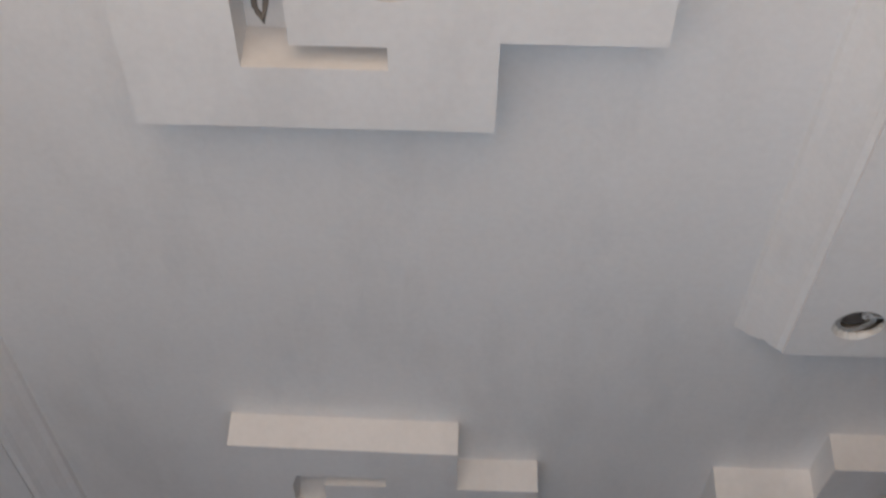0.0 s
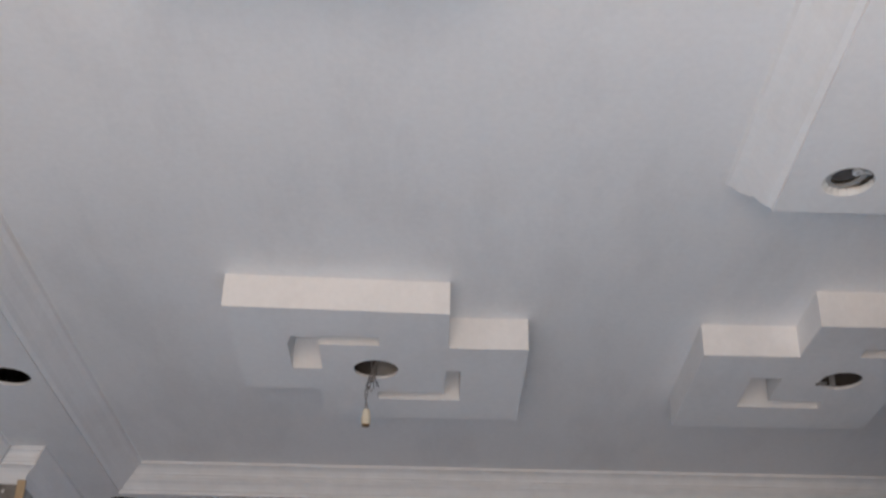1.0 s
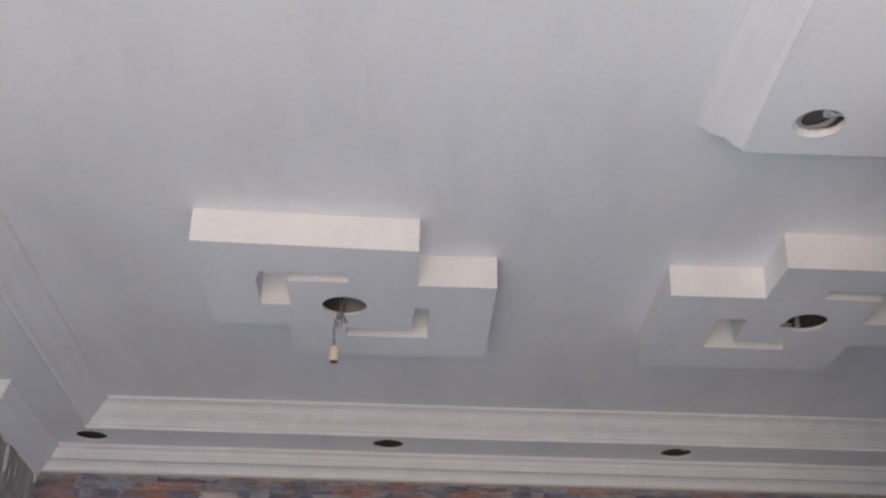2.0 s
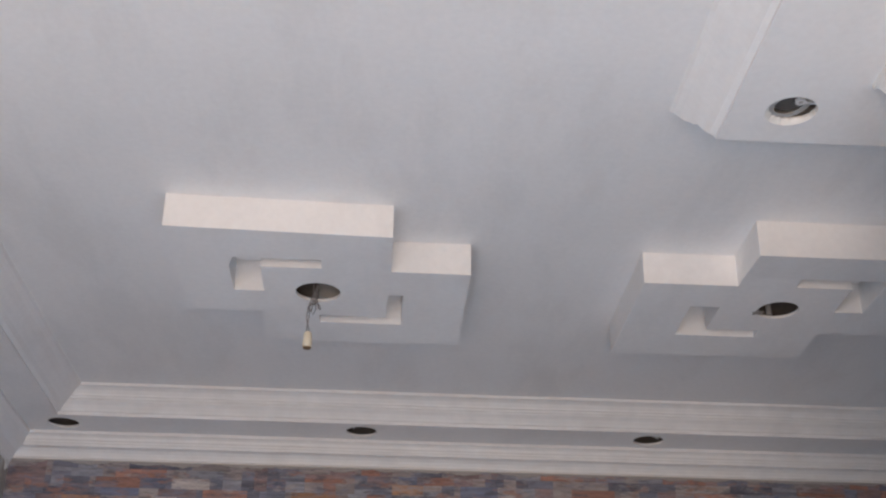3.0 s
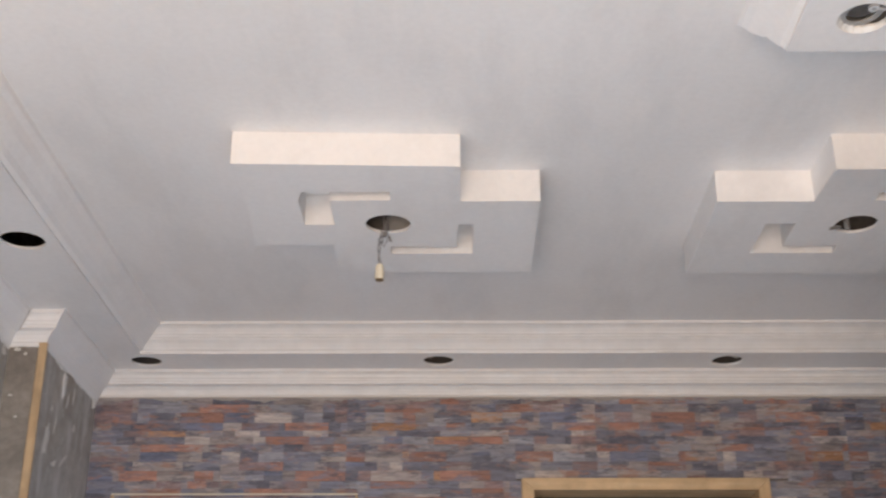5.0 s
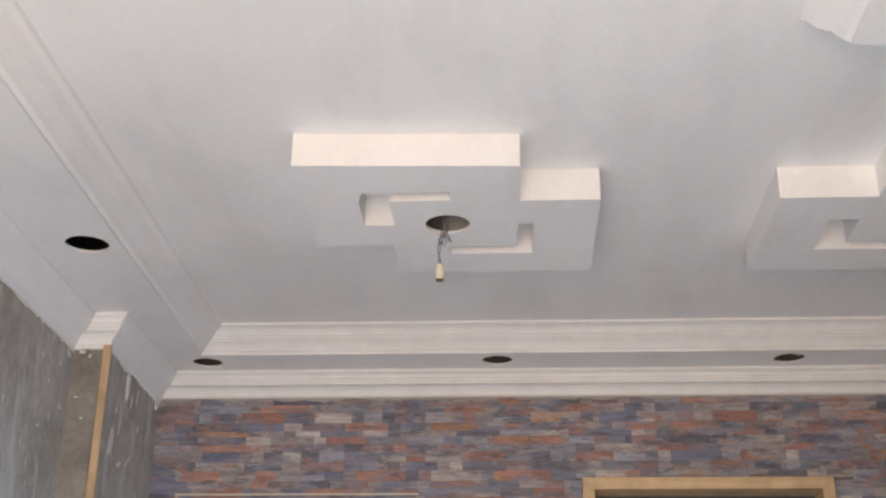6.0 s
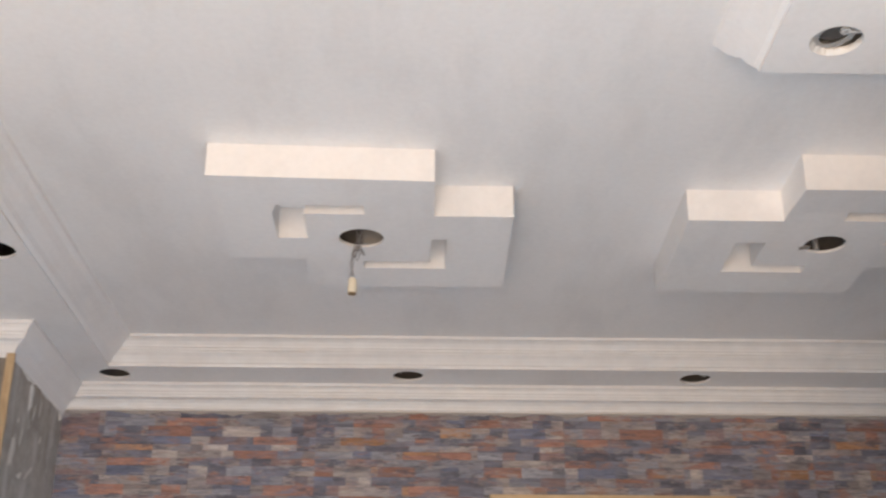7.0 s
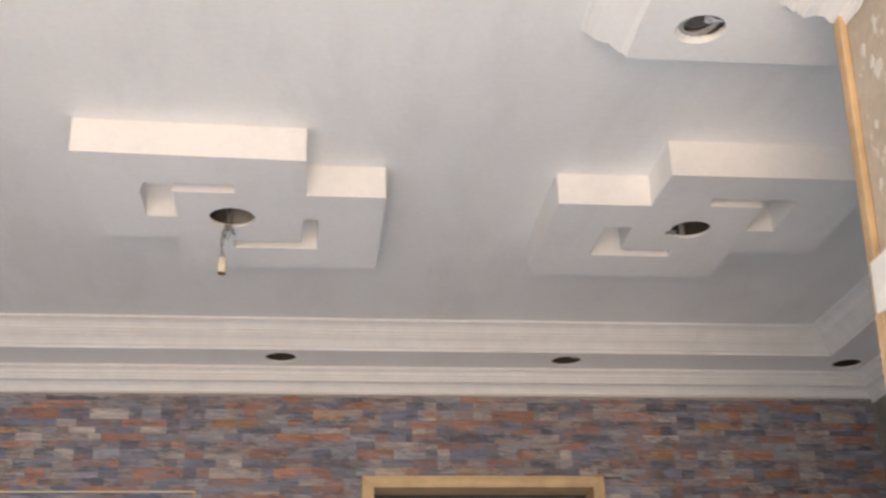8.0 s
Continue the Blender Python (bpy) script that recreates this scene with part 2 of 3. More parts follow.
def slab(bm, xs, ys, inside, z0, z1, holes=(), steps=40):
    """A level plate on a grid of xs and ys, with round holes cut through it, each in a square patch of its own."""
    xs, ys = list(xs), list(ys)
    pads = [(cx, cy, r, r * 1.25) for cx, cy, r in holes]
    for cx, cy, r, p in pads:
        xs += [cx - p, cx + p]
        ys += [cy - p, cy + p]
    xs, ys = sorted({round(v, 4) for v in xs}), sorted({round(v, 4) for v in ys})
    pool = {}

    def vert(x, y, z):
        key = (round(x, 4), round(y, 4), round(z, 4))
        if key not in pool:
            pool[key] = bm.verts.new((x, y, z))
        return pool[key]

    def patch(x, y):
        return any(abs(x - h[0]) < h[3] and abs(y - h[1]) < h[3] for h in pads)

    def solid(i, j):
        if not (0 <= i < len(xs) - 1 and 0 <= j < len(ys) - 1):
            return False
        return inside((xs[i] + xs[i + 1]) / 2, (ys[j] + ys[j + 1]) / 2)

    for i in range(len(xs) - 1):
        for j in range(len(ys) - 1):
            x0, x1, y0, y1 = xs[i], xs[i + 1], ys[j], ys[j + 1]
            if not solid(i, j) or patch((x0 + x1) / 2, (y0 + y1) / 2):
                continue
            ring = [(x0, y0), (x1, y0), (x1, y1), (x0, y1)]
            for z in (z0, z1):
                bm.faces.new([vert(x, y, z) for x, y in ring])
            for (a, b), (di, dj) in zip(((ring[0], ring[1]), (ring[1], ring[2]), (ring[2], ring[3]), (ring[3], ring[0])), ((0, -1), (1, 0), (0, 1), (-1, 0))):
                if not solid(i + di, j + dj):
                    bm.faces.new([vert(*a, z0), vert(*b, z0), vert(*b, z1), vert(*a, z1)])
    for cx, cy, r, p in pads:
        x0, x1, y0, y1 = (round(v, 4) for v in (cx - p, cx + p, cy - p, cy + p))
        mx, my = [v for v in xs if x0 <= v <= x1], [v for v in ys if y0 <= v <= y1]
        sides = ([(x, y0) for x in mx], [(x1, y) for y in my], [(x, y1) for x in reversed(mx)], [(x0, y) for y in reversed(my)])
        arc = [(cx + r * math.cos(a), cy + r * math.sin(a)) for a in (2 * math.pi * k / steps - math.pi * 0.75 for k in range(steps))]
        q = steps // 4
        for z in (z0, z1):
            for c, side in enumerate(sides):
                run = [arc[(c * q + k) % steps] for k in range(q + 1)]
                bm.faces.new([vert(*v, z) for v in side] + [vert(*v, z) for v in reversed(run)])
        for k in range(steps):
            a, b = arc[k], arc[(k + 1) % steps]
            bm.faces.new([vert(*a, z0), vert(*b, z0), vert(*b, z1), vert(*a, z1)])
    return bm


def run_moulding(bm, a, b, normal, profile, z, cut_a=1.0, cut_b=1.0, back=0.0):
    """A length of moulding from a to b. profile: (out, up) pairs. A cut of 1 is an inside mitre, -1 an outside one, 0 square."""
    a, b, n = Vector(a), Vector(b), Vector(normal)
    d = (b - a).normalized()
    pieces = max(2, int((b - a).length / 0.12))
    rows = []
    for k in range(pieces + 1):
        row = []
        for out, up in profile:
            p0, p1 = a + d * (cut_a * out) + n * out, b - d * (cut_b * out) + n * out
            p = p0.lerp(p1, k / pieces)
            if k == pieces and cut_b < 0 and cut_b > -1:
                p += d * (0.012 * noise.noise((up * 90, out * 60, 5)) + 0.006 * noise.noise((up * 260, out * 200, 8)))
            wob = 0.0012 * noise.noise((p.x * 3 + 7, p.y * 3, up * 4))
            row.append(bm.verts.new((p.x + n.x * wob, p.y + n.y * wob, z + up + wob)))
        rows.append(row)
    m = len(profile)
    for r, s in zip(rows, rows[1:]):
        for k in range(m):
            bm.faces.new((r[k], r[(k + 1) % m], s[(k + 1) % m], s[k]))
    bm.faces.new(rows[0])
    bm.faces.new(list(reversed(rows[-1])))
    return bm


def out_of_plumb(points):
    """The end of the right wall, and what is fixed to it, lean a little."""
    for v in points:
        v.co.x += 0.026 * (v.co.z - 2.66)
    return points


# ---- setting ----
bm = bmesh.new()
box(bm, LEFT - 0.2, RIGHT + 0.2, NEAR - 0.2, FAR + 2.4, -0.1, 0.0)
setting("floor", bm, SCREED, "cement screed floor, unseen, made pale to bounce light up", "floor")

# the gap is made for the added left fill lamp
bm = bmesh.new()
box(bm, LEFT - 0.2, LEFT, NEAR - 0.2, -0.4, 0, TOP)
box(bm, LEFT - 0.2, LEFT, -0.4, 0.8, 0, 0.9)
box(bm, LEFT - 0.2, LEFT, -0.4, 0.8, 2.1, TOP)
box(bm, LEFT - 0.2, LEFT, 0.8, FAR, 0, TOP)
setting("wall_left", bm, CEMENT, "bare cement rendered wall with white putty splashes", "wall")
bm = bmesh.new()
box(bm, LEFT, PIER, PIER_Y, FAR, 0, CROWN + 0.2)
setting("wall_pier", bm, CEMENT, "bare cement pier stepping out of the wall", "wall")

DOOR_L, DOOR_R, DOOR_TOP = 0.207, 1.073, 2.476
bm = bmesh.new()
box(bm, LEFT - 0.2, DOOR_L + 0.03, FAR, FAR + 0.2, 0, TOP)
box(bm, DOOR_R - 0.03, RIGHT + 0.2, FAR, FAR + 0.2, 0, TOP)
box(bm, DOOR_L + 0.03, DOOR_R - 0.03, FAR, FAR + 0.2, DOOR_TOP - 0.03, TOP)
wall_far = setting("wall_far", bm, MORTAR, "wall clad in printed stone strip tiles of slate, rust and grey", "wall")

# unseen wall, given the darker cement to cut light bounced in the alcove
bm = bmesh.new()
box(bm, RIGHT, RIGHT + 0.2, STUB_Y - 0.2, FAR, 0, TOP)
setting("wall_alcove", bm, DARKENED, "bare cement wall of the alcove, unseen and darkened to cut bounced light", "wall")
# the gap in the right wall is made for the added side fill lamp
bm = bmesh.new()
box(bm, STUB, STUB + 0.2, NEAR - 0.2, 0.3, 0, TOP)
box(bm, STUB, STUB + 0.2, 1.7, STUB_Y, 0, TOP)
box(bm, STUB, STUB + 0.2, 0.3, 1.7, 0, 0.85)
box(bm, STUB, STUB + 0.2, 0.3, 1.7, 1.95, TOP)
box(bm, STUB + 0.2, RIGHT, STUB_Y - 0.2, STUB_Y, 0, TOP)
out_of_plumb(bm.verts)
setting("wall_right", bm, TAN, "cement rendered wall, warm light put into its tan colour, with white putty splashes", "wall")
bm = bmesh.new()
box(bm, LEFT, -1.36, NEAR - 0.2, NEAR, 0, TOP)
box(bm, 0.56, STUB, NEAR - 0.2, NEAR, 0, TOP)
box(bm, -1.36, 0.56, NEAR - 0.2, NEAR, 2.15, TOP)
setting("wall_near", bm, CEMENT, "bare cement wall with a tall and wide open doorway", "wall")

# small dark room behind the doorway in the clad wall
bm = bmesh.new()
box(bm, LEFT - 0.2, LEFT - 0.1, FAR + 0.2, FAR + 2.3, 0, TOP)
box(bm, RIGHT + 0.1, RIGHT + 0.2, FAR + 0.2, FAR + 2.3, 0, TOP)
box(bm, LEFT - 0.2, RIGHT + 0.2, FAR + 2.3, FAR + 2.4, 0, TOP)
setting("wall_back_room", bm, CEMENT, "dim cement walls of the room beyond", "wall")

bm = bmesh.new()
box(bm, LEFT - 0.2, RIGHT + 0.2, NEAR - 0.2, FAR + 2.4, TOP, TOP + 0.15)
setting("ceiling_slab", bm, VOID, "raw concrete slab above the false ceiling", "ceiling")

MED_A, MED_B, MED_C = (-0.19, 3.095), (1.048, 3.105), (-0.137, 1.225)
VOIDS = [(MED_A[0], MED_A[1]), (MED_B[0], MED_B[1]), (MED_C[0], MED_C[1])]
HALF = 0.085
xs, ys = [IN_L - 0.014, BEAM_X + 0.014, IN_R + 0.014], [IN_NEAR - 0.014, BEAM_Y - 0.014, IN_FAR + 0.014]
for vx, vy in VOIDS:
    xs += [vx - HALF, vx + HALF]
    ys += [vy - HALF, vy + HALF]


def in_ceiling(x, y):
    if x > BEAM_X + 0.014 and y < BEAM_Y - 0.014:
        return False
    return not any(abs(x - vx) < HALF and abs(y - vy) < HALF for vx, vy in VOIDS)


bm = slab(bmesh.new(), xs, ys, in_ceiling, CEIL, CEIL + 0.014)
setting("ceiling", bm, PAINT, "pale grey painted plaster false ceiling", "ceiling")

SPOTS = [(-1.117, 4.268, 0.054), (-0.084, 4.268, 0.054), (0.933, 4.272, 0.054), (1.985, 4.27, 0.053), (-1.214, 3.196, 0.061), (0.78, 2.125, 0.052)]


def in_border(x, y):
    if x > STUB and y < STUB_Y or x < PIER and y > PIER_Y:
        return False
    return not (IN_L < x < IN_R and BEAM_Y < y < IN_FAR or IN_L < x < BEAM_X and IN_NEAR < y < IN_FAR)


bm = slab(bmesh.new(), [LEFT, PIER, IN_L, BEAM_X, STUB, IN_R, RIGHT], [NEAR, IN_NEAR, STUB_Y, BEAM_Y, PIER_Y, IN_FAR, FAR], in_border, DROP, DROP + 0.008, SPOTS)
# the upright inner face of the border, behind the moulding
box(bm, BEAM_X + 0.001, IN_R, BEAM_Y - 0.014, BEAM_Y, DROP + 0.0081, CEIL - 0.001)
box(bm, BEAM_X + 0.001, BEAM_X + 0.014, IN_NEAR, BEAM_Y - 0.0142, DROP + 0.0081, CEIL - 0.001)
box(bm, IN_L - 0.014, IN_L - 0.001, IN_NEAR, IN_FAR, DROP + 0.0081, CEIL - 0.001)
box(bm, IN_L, IN_R, IN_FAR + 0.001, IN_FAR + 0.014, DROP + 0.0081, CEIL - 0.001)
box(bm, IN_R + 0.001, IN_R + 0.014, BEAM_Y, IN_FAR, DROP + 0.0081, CEIL - 0.001)
setting("ceiling_border", bm, PAINT, "dropped plaster border with round downlight holes", "ceiling")

# mouldings
COVE = ((0, 0.0), (0.0, 0.01), (0.007, 0.012), (0.012, 0.02), (0.021, 0.031), (0.034, 0.041), (0.034, 0.045), (0.042, 0.046), (0.042, 0.053),
        (0.05, 0.054), (0.053, 0.06), (0.062, 0.07), (0.074, 0.077), (0.079, 0.078), (0.085, 0.08), (0.085, 0.0885), (0, 0.0885))
CROWN_P = ((0, 0.0), (0.006, 0.0), (0.006, 0.01), (0.011, 0.011), (0.013, 0.02), (0.019, 0.032), (0.03, 0.043), (0.048, 0.048), (0.048, 0.058),
           (0.053, 0.059), (0.055, 0.068), (0.06, 0.069), (0.063, 0.08), (0.07, 0.088), (0.077, 0.09), (0.077, 0.1015), (0, 0.1015))
# on the far wall the tiles rise behind the foot of the crown
CROWN_FAR = tuple((out, 0.0125 + up * (0.089 / 0.1015)) for out, up in CROWN_P)
# the left mouldings are filled with paint, so that their reeds hardly show
COVE_SOFT = ((0, 0.0), (0.0, 0.008), (0.012, 0.014), (0.022, 0.028), (0.034, 0.039), (0.041, 0.045), (0.047, 0.05), (0.054, 0.058), (0.064, 0.069), (0.078, 0.077), (0.084, 0.0885), (0, 0.0885))
CROWN_SOFT = ((0, 0.0), (0.006, 0.002), (0.01, 0.012), (0.016, 0.025), (0.027, 0.038), (0.044, 0.048), (0.05, 0.056), (0.056, 0.066), (0.064, 0.079), (0.075, 0.09), (0.077, 0.1015), (0, 0.1015))
CROWN_FACE = tuple((out * 0.84, up) for out, up in CROWN_P)
for name, a, b, n, ca, cb in (
    ("trim_far", (IN_L, IN_FAR), (IN_R, IN_FAR), (0, -1), 1, 1),
    ("trim_left", (IN_L, IN_NEAR), (IN_L, IN_FAR), (1, 0), 1, 1),
    ("trim_alcove", (IN_R, BEAM_Y + 0.002), (IN_R, IN_FAR), (-1, 0), 0, 1),
    ("trim_beam", (BEAM_X, IN_NEAR), (BEAM_X, BEAM_Y), (-1, 0), 1, -0.45),
    ("trim_near", (IN_L, IN_NEAR), (BEAM_X, IN_NEAR), (0, 1), 1, 1),
):
    soft_run = name in ("trim_left", "trim_beam")
    setting(name, run_moulding(bmesh.new(), a, b, n, COVE_SOFT if soft_run else COVE, DROP + 0.0005, ca, cb), PAINT if soft_run else PLASTER, "white plaster cove moulding with fine reeds", "moulding")
for name, a, b, n, ca, cb in (
    ("trim_crown_far", (PIER, FAR), (RIGHT, FAR), (0, -1), 1, 1),
    ("trim_crown_alcove", (RIGHT, STUB_Y), (RIGHT, FAR), (-1, 0), 0, 1),
    ("trim_crown_left", (LEFT, NEAR), (LEFT, PIER_Y), (1, 0), 1, 1),
    ("trim_crown_pier", (LEFT, PIER_Y), (PIER, PIER_Y), (0, -1), 1 / 0.84, -1 / 0.84),
    ("trim_crown_pier_side", (PIER, PIER_Y), (PIER, FAR), (1, 0), -1, 1),
    ("trim_crown_right", (STUB, NEAR), (STUB, STUB_Y), (-1, 0), 1, -0.97),
    ("trim_crown_near", (LEFT, NEAR), (STUB, NEAR), (0, 1), 1, 1),
):
    shape = {"trim_crown_far": CROWN_FAR, "trim_crown_pier": CROWN_FACE, "trim_crown_left": CROWN_SOFT, "trim_crown_pier_side": CROWN_SOFT}.get(name, CROWN_P)
    setting(name, run_moulding(bmesh.new(), a, b, n, shape, CROWN, ca, cb), PAINT if shape is CROWN_SOFT else PLASTER, "white plaster crown moulding with stepped reeds", "moulding")

# ---- ceiling medallions ----


def medallion(centre, x0, x1, x2, x3, y0, y1, y2, y3, flip, slots, hole, skew=0.0, sag=0.0, lean=(), shift=0.0, name="ceiling_medallion"):
    """Two overlapping plates in plan, with two angled slots and a round lamp hole. flip: the near plate lies to the right."""
    cx, cy = centre
    near, far = ((x1, x3), (x0, x2)) if flip else ((x0, x2), (x1, x3))
    cuts = []
    for sx0, sx1, sy0, sy1 in slots:
        cuts.append((sx0, sx1, sy0, sy1))

    def inside(x, y):
        body = near[0] < x < near[1] and y0 < y < y2 or far[0] < x < far[1] and y1 < y < y3
        return body and not any(a < x < b and c < y < d for a, b, c, d in cuts)

    def upper(x, y):
        return inside(x, y) and not (abs(x - cx) < HALF and abs(y - cy) < HALF)

    gx = [x0, x1, x2, x3] + [v for c in cuts for v in c[:2]]
    gy = [y0, y1, y2, y3] + [v for c in cuts for v in c[2:]]
    body = slab(bmesh.new(), gx, gy, inside, DROP, DROP + 0.008, [(cx + shift, cy, hole)])
    slab(body, gx + [cx - HALF, cx + HALF], gy + [cy - HALF, cy + HALF], upper, DROP + 0.008, CEIL - 0.0005)
    for v in body.verts:
        if abs(v.co.y - y0) < 0.001:
            v.co.y -= skew * (near[1] - v.co.x) / (near[1] - near[0])
            v.co.z -= sag if v.co.z < DROP + 0.001 else 0
        for lx, ly, by in lean:
            if abs(v.co.x - lx) < 0.001 and abs(v.co.y - ly) < 0.001:
                v.co.x += by
    root = tagged(new(name), "white plaster medallion of two overlapping squares under the ceiling", "ceiling medallion", "ceiling medallions")
    root.location = (cx, cy, CEIL)
    ob = part("body", body, PAINT, root)
    ob.matrix_parent_inverse = Matrix.Translation((-cx, -cy, -CEIL))
    well = bmesh.new()
    for a in range(4):
        c, s = ((1, 0), (0, 1), (-1, 0), (0, -1))[a]
        lo, hi = HALF - 0.004, HALF - 0.001
        if c:
            box(well, cx + min(c * lo, c * hi), cx + max(c * lo, c * hi), cy - lo, cy + lo, DROP + 0.0085, CEIL + 0.2)
        else:
            box(well, cx - hi, cx + hi, cy + min(s * lo, s * hi), cy + max(s * lo, s * hi), DROP + 0.0085, CEIL + 0.2)
    ob = part("lamp_well", well, WELL, root, "unpainted lamp well, coloured dark as deep shade")
    ob.matrix_parent_inverse = Matrix.Translation((-cx, -cy, -CEIL))
    return root


def elbows(cx, cy, flip, off=0.0):
    """The two angled slots, about point-symmetric round the centre."""
    reach, wide, thin, back = 0.234, 0.08, 0.05, 0.2
    if flip:
        ox, oy = cx + off, cy + off
        out = [(ox - reach, ox - reach + wide, oy, oy + back), (ox - reach, ox - 0.004, oy + back - thin, oy + back)]
        out += [(cx + reach - wide, cx + reach, cy - back, cy), (cx + 0.004, cx + reach, cy - back, cy - back + thin)]
    else:
        out = [(cx - reach, cx - reach + wide, cy - back, cy), (cx - reach, cx + 0.002, cy - back, cy - back + thin)]
        out += [(cx + 0.172, cx + 0.216, cy, cy + back), (cx - 0.012, cx + 0.216, cy + back - thin, cy + back)]
    return out


medallion(MED_A, -0.565, -0.36, -0.009, 0.197, 2.755, 2.951, 3.23, 3.432, False, elbows(*MED_A, False), 0.06, 0.02, shift=-0.011,
          lean=((MED_A[0] - 0.234, MED_A[1] - 0.2, 0.013), (MED_A[0] + 0.172, MED_A[1], 0.006)))
medallion(MED_B, 0.651, 0.899, 1.21, 1.452, 2.759, 2.959, 3.255, 3.45, True, elbows(*MED_B, True, -0.008), 0.056, sag=0.009)
medallion(MED_C, -0.556, -0.31, 0.03, 0.284, 0.89, 1.09, 1.36, 1.565, True, elbows(*MED_C, True), 0.056)

# ---- wooden frame of the doorway in the clad wall ----


def timber(name, parent, x0, x1, y0, y1, z0, z1, mat, label=""):
    bm = bmesh.new()
    box(bm, x0, x1, y0, y1, z0, z1)
    return part(name, bevelled(bm, 0.003), mat, parent, label)


frame_root = tagged(new("door_1"), "raw pine door frame round a dark opening in the stone wall", "door frame", kind="structure")
fw = 0.042


def mitred(name, parent, corners, mat):
    """A frame member with the outline given in x and z, through the wall's face."""
    bm = bmesh.new()
    loops = [[bm.verts.new((x, y, z)) for x, z in corners] for y in (FAR - 0.03, FAR + 0.1)]
    for k in range(4):
        bm.faces.new((loops[0][k], loops[0][(k + 1) % 4], loops[1][(k + 1) % 4], loops[1][k]))
    bm.faces.new(loops[0])
    bm.faces.new(list(reversed(loops[1])))
    return part(name, bevelled(bm, 0.0025), mat, parent)


DI_L, DI_R, DI_T = DOOR_L + fw, DOOR_R - fw, DOOR_TOP - fw
mitred("jamb", frame_root, ((DOOR_L, 0), (DI_L, 0), (DI_L, DI_T), (DOOR_L, DOOR_TOP)), WOOD)
mitred("jamb", frame_root, ((DI_R, 0), (DOOR_R, 0), (DOOR_R, DOOR_TOP), (DI_R, DI_T)), WOOD)
mitred("head", frame_root, ((DI_L, DI_T), (DI_R, DI_T), (DOOR_R, DOOR_TOP), (DOOR_L, DOOR_TOP)), WOOD_FLAT)

panel = tagged(new("panel_frame"), "thin pine bead framing a panel of stone strips", "panel frame")
PL, PR, PT = -1.233, -0.367, 2.425
timber("stile", panel, PL, PL + 0.009, FAR - 0.02, FAR + 0.002, 0.0, PT - 0.005, WOOD)
timber("stile", panel, PR - 0.009, PR, FAR - 0.02, FAR + 0.002, 0.0, PT - 0.005, WOOD)
timber("top_rail", panel, PL, PR, FAR - 0.02, FAR + 0.002, PT - 0.005, PT, CREAM)

# corner battens
batten = tagged(new("corner_batten"), "raw pine batten up the corner of the cement pier", "batten")
timber("strip", batten, PIER - 0.012, PIER + 0.014, PIER_Y - 0.014, PIER_Y - 0.0005, 0, CROWN + 0.01, WOOD_DARKER)
batten = tagged(new("corner_batten"), "raw pine batten up the end of the cement wall", "batten")
lath = timber("strip", batten, STUB - 0.014, STUB - 0.0005, STUB_Y - 0.024, STUB_Y + 0.004, 0, CROWN + 0.01, WOOD)
out_of_plumb(lath.data.vertices)

# ---- hanging lamp holder ----
hx, hy = MED_A
holder = tagged(new("lamp_holder"), "cream bulb holder hanging on twisted grey wires", "lamp holder")


def lathe(bm, x, y, rings, steps=20):
    rows = [[bm.verts.new((x + r * math.cos(2 * math.pi * k / steps), y + r * math.sin(2 * math.pi * k / steps), z)) for k in range(steps)] for r, z in rings]
    for a, b in zip(rows, rows[1:]):
        for k in range(steps):
            bm.faces.new((a[k], a[(k + 1) % steps], b[(k + 1) % steps], b[k]))
    bm.faces.new(rows[0])
    bm.faces.new(list(reversed(rows[-1])))
    return bm


bx, by, bz = -0.221, 3.09, 2.702
shell = part("shell", lathe(bmesh.new(), bx, by, [(0.0118, bz), (0.0125, bz + 0.002), (0.0125, bz + 0.02), (0.0115, bz + 0.022), (0.011, bz + 0.036), (0.0085, bz + 0.042), (0.004, bz + 0.044)]), CREAM, holder, smooth=False)
part("socket", lathe(bmesh.new(), bx, by, [(0.0105, bz - 0.003), (0.0105, bz - 0.0002)]), BRASS, shell, "dark metal socket")


def wire(parent, points, r, mat, name="wire"):
    """A thin round wire through the points."""
    bm = bmesh.new()
    path = [Vector(p) for p in points]
    rows = []
    for k, p in enumerate(path):
        d = (path[min(k + 1, len(path) - 1)] - path[max(k - 1, 0)]).normalized()
        u = d.orthogonal().normalized()
        w = d.cross(u)
        rows.append([bm.verts.new(p + r * (math.cos(a) * u + math.sin(a) * w)) for a in (2 * math.pi * j / 6 for j in range(6))])
    for a, b in zip(rows, rows[1:]):
        near = min(range(6), key=lambda s: (a[0].co - b[s].co).length)
        for k in range(6):
            bm.faces.new((a[k], a[(k + 1) % 6], b[(k + 1 + near) % 6], b[(k + near) % 6]))
    return part(name, bm, mat, parent, smooth=True)


for side in (0, 1):
    pts = []
    for k in range(41):
        u = k / 40
        a = u * 14 + side * math.pi
        z = bz + 0.045 + u * 0.2
        sway = 0.012 * math.sin(u * 4.4 + 3.5) + 0.0042
        pts.append((bx + u * 0.022 + sway + 0.003 * math.cos(a), by + 0.003 * math.sin(a), z))
    wire(holder, pts, 0.0014, CABLE)

bm = bmesh.new()
box(bm, bx + 0.004, bx + 0.017, by - 0.006, by + 0.006, 2.824, 2.837)
part("terminal_block", bevelled(bm, 0.003), CABLE, holder, "grey wire terminal")
